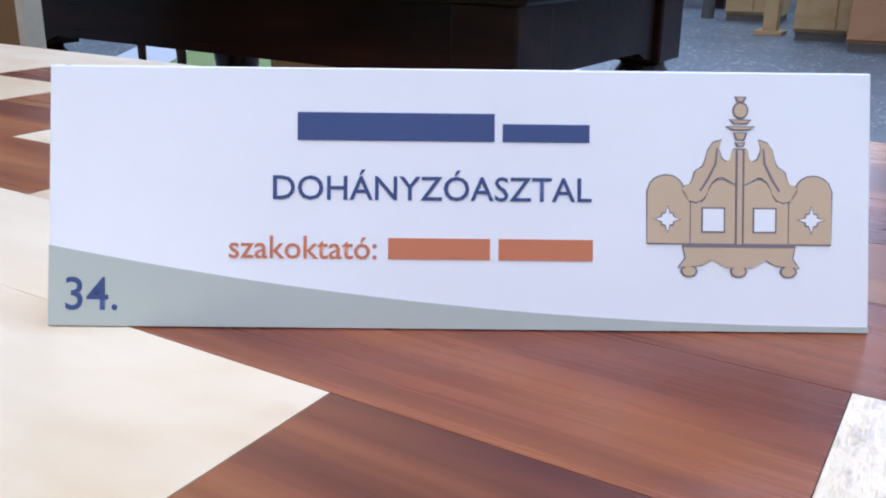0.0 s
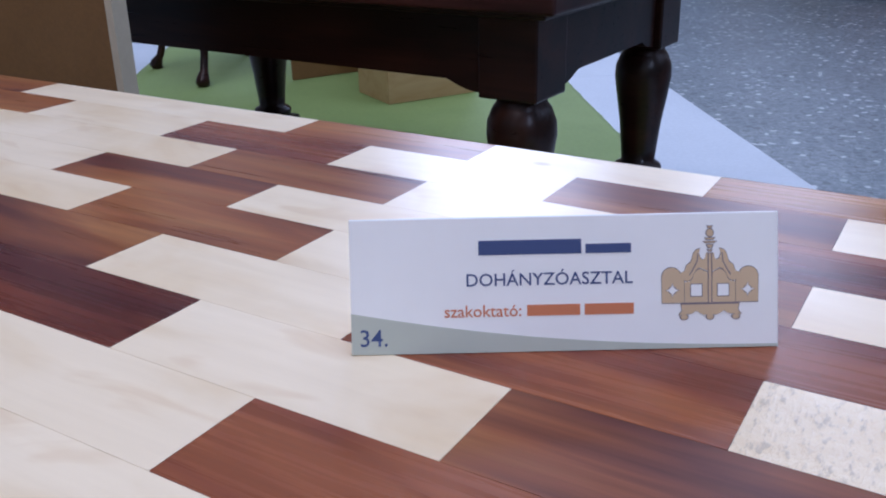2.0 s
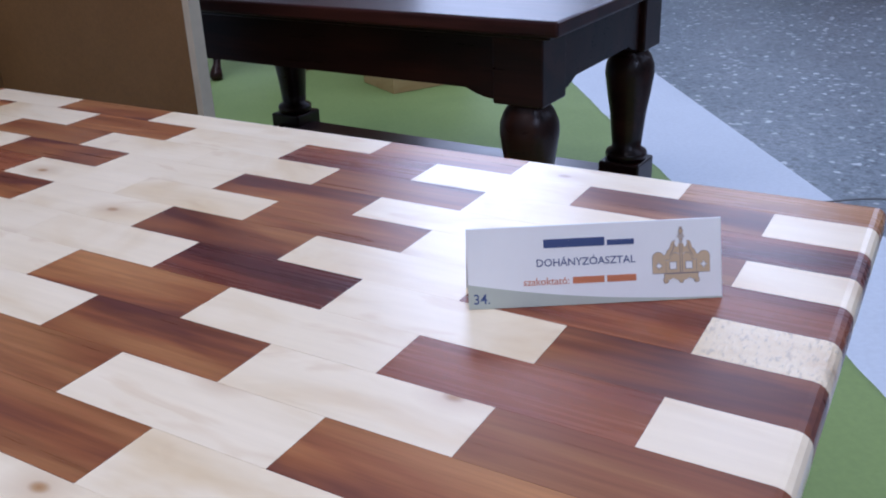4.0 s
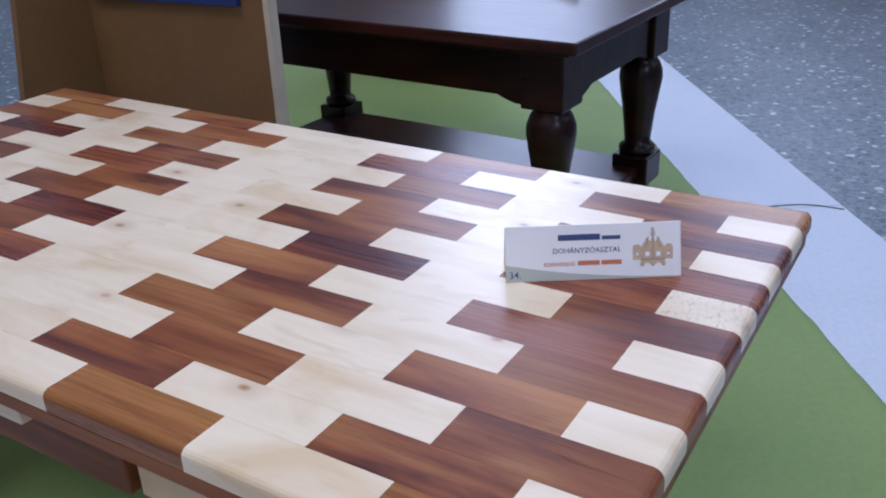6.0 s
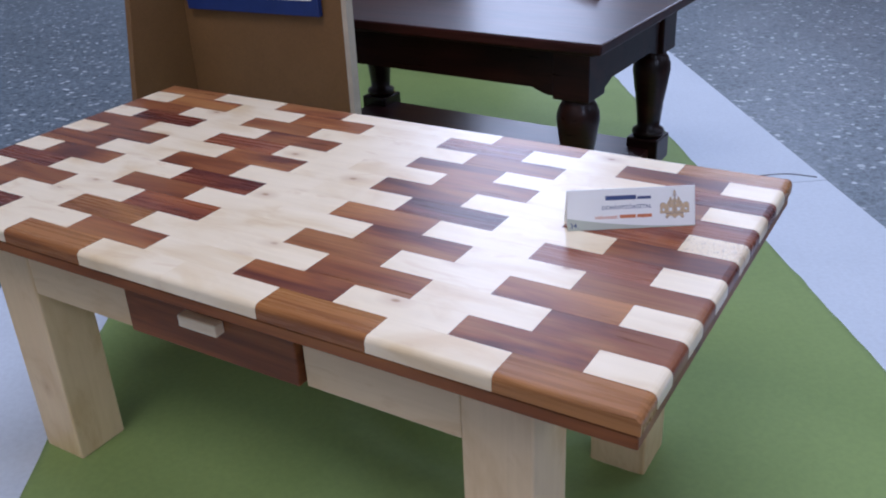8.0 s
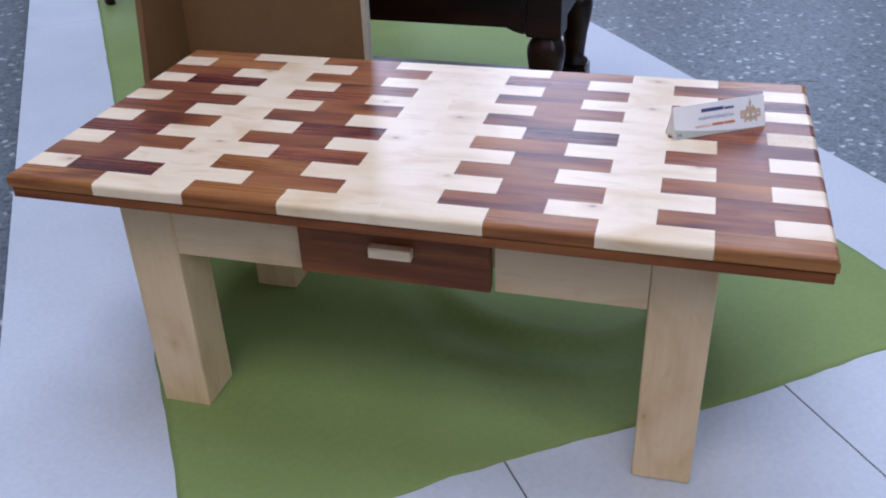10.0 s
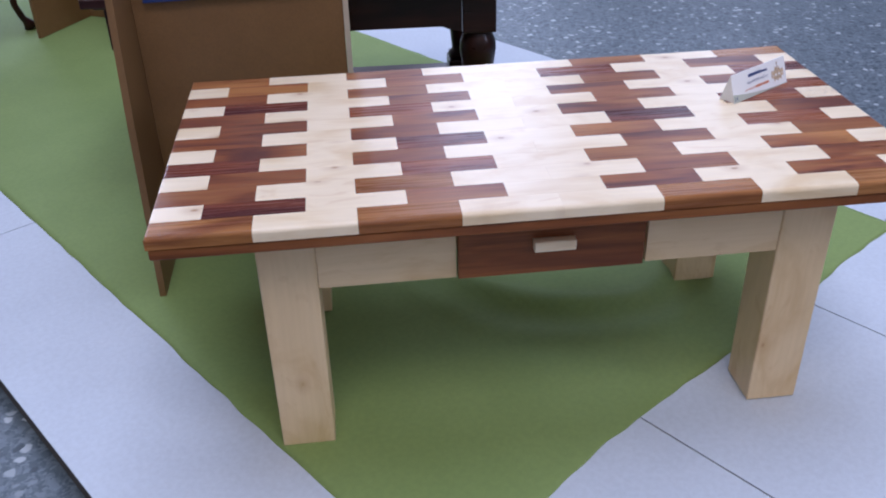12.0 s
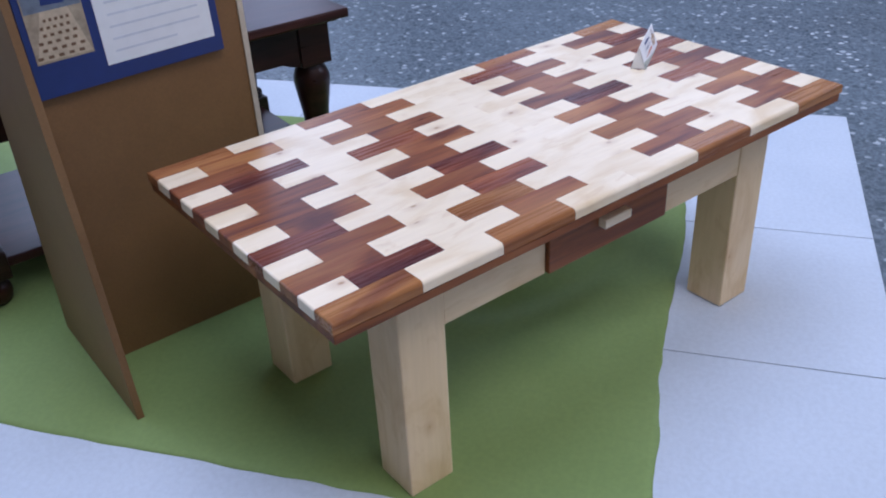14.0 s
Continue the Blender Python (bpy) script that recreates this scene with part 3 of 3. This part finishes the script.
stand = thing("display_stand", "brown fibreboard display stand with a side wing", "display stand", Matrix())
part("panel", prism_bm([leaned(0.776, 0.0015), leaned(0.792, 0.0015), leaned(0.792, HIGH), leaned(0.776, HIGH)], "x", -0.127, 0.304), M_FIBRE, stand)
part("edge_strip", prism_bm([leaned(0.773, 0.0015), leaned(0.794, 0.0015), leaned(0.794, HIGH), leaned(0.773, HIGH)], "x", 0.3045, 0.316), M_EDGE, stand, "pale raw edge strip")
part("side_wing", prism_bm([(0.560, 0.0015), (0.578, 0.0015), (0.965, 0.0015), (0.945, 0.40), (0.91, HIGH), (0.73, HIGH), (0.633, 0.60), (0.602, 0.40)], "x", -0.142, -0.128, 0.001), M_FIBRE, stand, "tapered fibreboard side wing")

poster = thing("poster", "blue information poster with a white sheet and a photo", "poster", Matrix())
tilt = math.atan(LEAN)
poster.matrix_world = Matrix.Translation((-0.100, 0.766, 0.583)) @ Matrix.Rotation(-tilt, 4, "X") @ Matrix.Rotation(radians(-1.2), 4, "Y")
part("backing", box_bm(0, 0.357, 0, 0.012, 0, 0.28, 0.0005, 1), M_BLUE, poster)
part("paper_sheet", box_bm(0.130, 0.342, -0.001, 0.0005, 0.030, 0.262), M_PAPER, poster, "white printed sheet")
photo = part("photo", box_bm(0.012, 0.113, -0.001, 0.0005, 0.062, 0.205), M_PHOTO, poster, "small photo of a chequered tabletop")
for k in range(9):
    part("print_bar", box_bm(0.150, 0.150 + (0.17 if k % 3 else 0.12), -0.0013, -0.0005, 0.05 + k * 0.022, 0.054 + k * 0.022), M_FAINT, poster)
part("photo_background", box_bm(0.014, 0.111, -0.0013, -0.0005, 0.150, 0.203), M_PHOTO_BLUE, photo)
part("photo_figure", prism_bm([(0.045, 0.160), (0.085, 0.158), (0.080, 0.196), (0.050, 0.198)], "y", -0.0016, -0.0005), M_BLUE, photo)
part("photo_tabletop", prism_bm([(0.014, 0.066), (0.111, 0.066), (0.088, 0.150), (0.040, 0.150)], "y", -0.0014, -0.0005), M_PHOTO_PALE, photo)
for r in range(6):
    for c in range(5):
        wide = 0.094 - 0.0085 * r
        x0 = 0.0625 - wide / 2 + (c + 0.45 * (r % 2)) * wide / 5.2
        part("photo_block", box_bm(x0, x0 + wide / 10, -0.0017, -0.0005, 0.069 + r * 0.0125, 0.0745 + r * 0.0125), M_PHOTO_DARK, photo)

# ---- things farther back on the platform ----
stand_two = thing("display_stand", "brown fibreboard display stand behind the dark table", "display stand", pose(-0.87, 2.45, 0.003, 0, 0, 64))
part("panel", box_bm(0, 0.42, -0.007, 0.007, 0, 1.2, 0.001), M_FIBRE, stand_two)
part("side_wing", box_bm(0.30, 0.314, -0.35, -0.0075, 0, 1.2, 0.001), M_FIBRE, stand_two)

crate = thing("plinth_box", "light brown wooden plinth on the green sheet", "plinth", pose(-0.365, 2.295, 0.003, 0, 0, 61))
part("front", box_bm(0, 0.31, 0, 0.016, 0, 0.42, 0.001), M_OAK, crate)
part("side", box_bm(0, 0.016, 0.0165, 0.215, 0, 0.42, 0.001), M_OAK, crate)
part("side", box_bm(0.294, 0.31, 0.0165, 0.215, 0, 0.42, 0.001), M_OAK, crate)
part("back", box_bm(0.0165, 0.2935, 0.199, 0.215, 0, 0.42, 0.001), M_OAK, crate)
part("lid", box_bm(-0.006, 0.316, -0.006, 0.221, 0.4205, 0.438, 0.002), M_OAK, crate)

stool = thing("stool", "dark stool with curved cabriole legs and upholstered seat", "stool", pose(-1.210, 2.495, 0.003, 0, 0, -22))


def cabriole_bm():
    bm = bmesh.new()
    rings = []
    for z, out, r in ((0.0, 0.012, 0.020), (0.012, 0.016, 0.024), (0.030, 0.012, 0.021), (0.050, 0.0, 0.014), (0.10, -0.012, 0.013), (0.18, -0.012, 0.016), (0.27, 0.0, 0.022), (0.34, 0.012, 0.028), (0.40, 0.010, 0.030)):
        rings.append([bm.verts.new((out + r * math.cos(k * math.pi / 6), out + r * math.sin(k * math.pi / 6), z)) for k in range(12)])
    for a, b in zip(rings, rings[1:]):
        for k in range(12):
            bm.faces.new((a[k], a[(k + 1) % 12], b[(k + 1) % 12], b[k]))
    bm.faces.new(rings[0][::-1])
    bm.faces.new(rings[-1])
    return bm


for k, (lx, ly) in enumerate(((0.20, 0.175), (-0.20, 0.175), (-0.20, -0.175), (0.20, -0.175))):
    ob = part("leg", cabriole_bm(), M_DARK, stool, smooth=True)
    ob.matrix_local = pose(lx, ly, 0, 0, 0, 90 * k)
part("seat_frame", box_bm(-0.225, 0.225, -0.205, 0.205, 0.39, 0.445, 0.006), M_DARK, stool)
part("seat", box_bm(-0.21, 0.21, -0.19, 0.19, 0.4455, 0.485, 0.018, 4), M_CLOTH, stool, "plain beige seat cushion")


# ---- furniture at the far side of the hall ----
def cabinet(x, y, turn, wide, deep, high, material, label):
    ob = thing("cabinet", label, "cabinet", pose(x, y, FLOOR, 0, 0, turn))
    part("plinth", box_bm(0.015, wide - 0.015, 0.02, deep, 0, 0.05), M_CORE, ob, "dark recessed plinth")
    part("body", box_bm(0, wide, 0.02, deep, 0.05, high, 0.003), material, ob)
    half = wide / 2
    for k in range(2):
        door = part("door", box_bm(k * half + 0.004, (k + 1) * half - 0.004, 0, 0.0195, 0.07, high - 0.03, 0.003), material, ob)
        hx = half - 0.03 if k == 0 else half + 0.03
        part("handle", box_bm(hx - 0.006, hx + 0.006, -0.02, -0.0005, high * 0.5, high * 0.5 + 0.12, 0.003), M_WIRE, door)
    return ob


cabinet(-0.76, 7.50, 4, 0.42, 0.45, 1.5, M_OAK, "light oak cabinet standing on the terrazzo floor")
cabinet(-0.02, 6.33, 3, 0.50, 0.45, 1.3, M_OAK, "light oak cabinet with two plain doors")
cabinet(0.37, 5.82, 6, 0.75, 0.5, 1.1, M_CHERRY, "reddish wooden cabinet on a dark plinth")
screen = thing("wooden_post", "pale wooden display post on a square foot", "post", pose(-0.21, 6.60, FLOOR))
part("foot", box_bm(-0.09, 0.09, -0.09, 0.09, 0, 0.03, 0.003), M_OAK, screen)
part("shaft", box_bm(-0.045, 0.045, -0.045, 0.045, 0.0305, 1.5, 0.003), M_OAK, screen)
column = thing("column", "slim white painted steel column", "column", pose(-0.93, 7.65, FLOOR), kind="structure")
part("shaft", lathe_bm([(0.05, 0.0), (0.05, CEIL - FLOOR)]), M_WALL, column, smooth=True)
bench = thing("bench", "dark low bench far across the hall", "bench", pose(-2.6, 8.7, FLOOR, 0, 0, 0))
part("seat", box_bm(0, 1.6, 0, 0.45, 0.40, 0.45, 0.004), M_DARK, bench)
for bx in (0.1, 1.42):
    part("leg", box_bm(bx, bx + 0.08, 0.04, 0.41, 0, 0.3995, 0.003), M_DARK, bench)

# ---- blocks of the coffee table's top ----
TAN = {(0, 0), (0, 2), (0, 5), (0, 7), (12, 7), (2, 2)}
DEEP = {(5, 6.5), (7, 6.5), (1, 0.5), (4, 0), (6, 5), (5, 2.5), (8, 2), (8, 7), (10, 7), (3, 2.5), (9, 0.5), (11, 4.5)}
for row in range(ROWS):
    if row % 2 == 0:
        cells = [(0, 1, 0), (1, 2, 1), (2, 3, 0), (3, 4, 1), (4, 5, 1), (5, 6, 0), (6, 7, 1), (7, 8, 0)]
    else:
        cells = [(0, 0.5, 1), (0.5, 1.5, 0), (1.5, 2.5, 1), (2.5, 3.5, 0), (3.5, 4.5, 1), (4.5, 5.5, 0), (5.5, 6.5, 1), (6.5, 7.5, 0), (7.5, 8, 1)]
    for a, b, pale in cells:
        ob = new("block", block_mesh((b - a) * U, STRIPS[row + 1] - STRIPS[row], a == 0, b == 8, row == 0, row == ROWS - 1, M_MAPLE_FLECKED if (row, a) == (7, 7.5) else M_MAPLE if pale else M_PLUM_TAN if (row, a) in TAN else M_PLUM_DEEP if (row, a) in DEEP else M_PLUM))
        ob.location = (a * U, STRIPS[row], TOP)
        ob.parent = tabletop
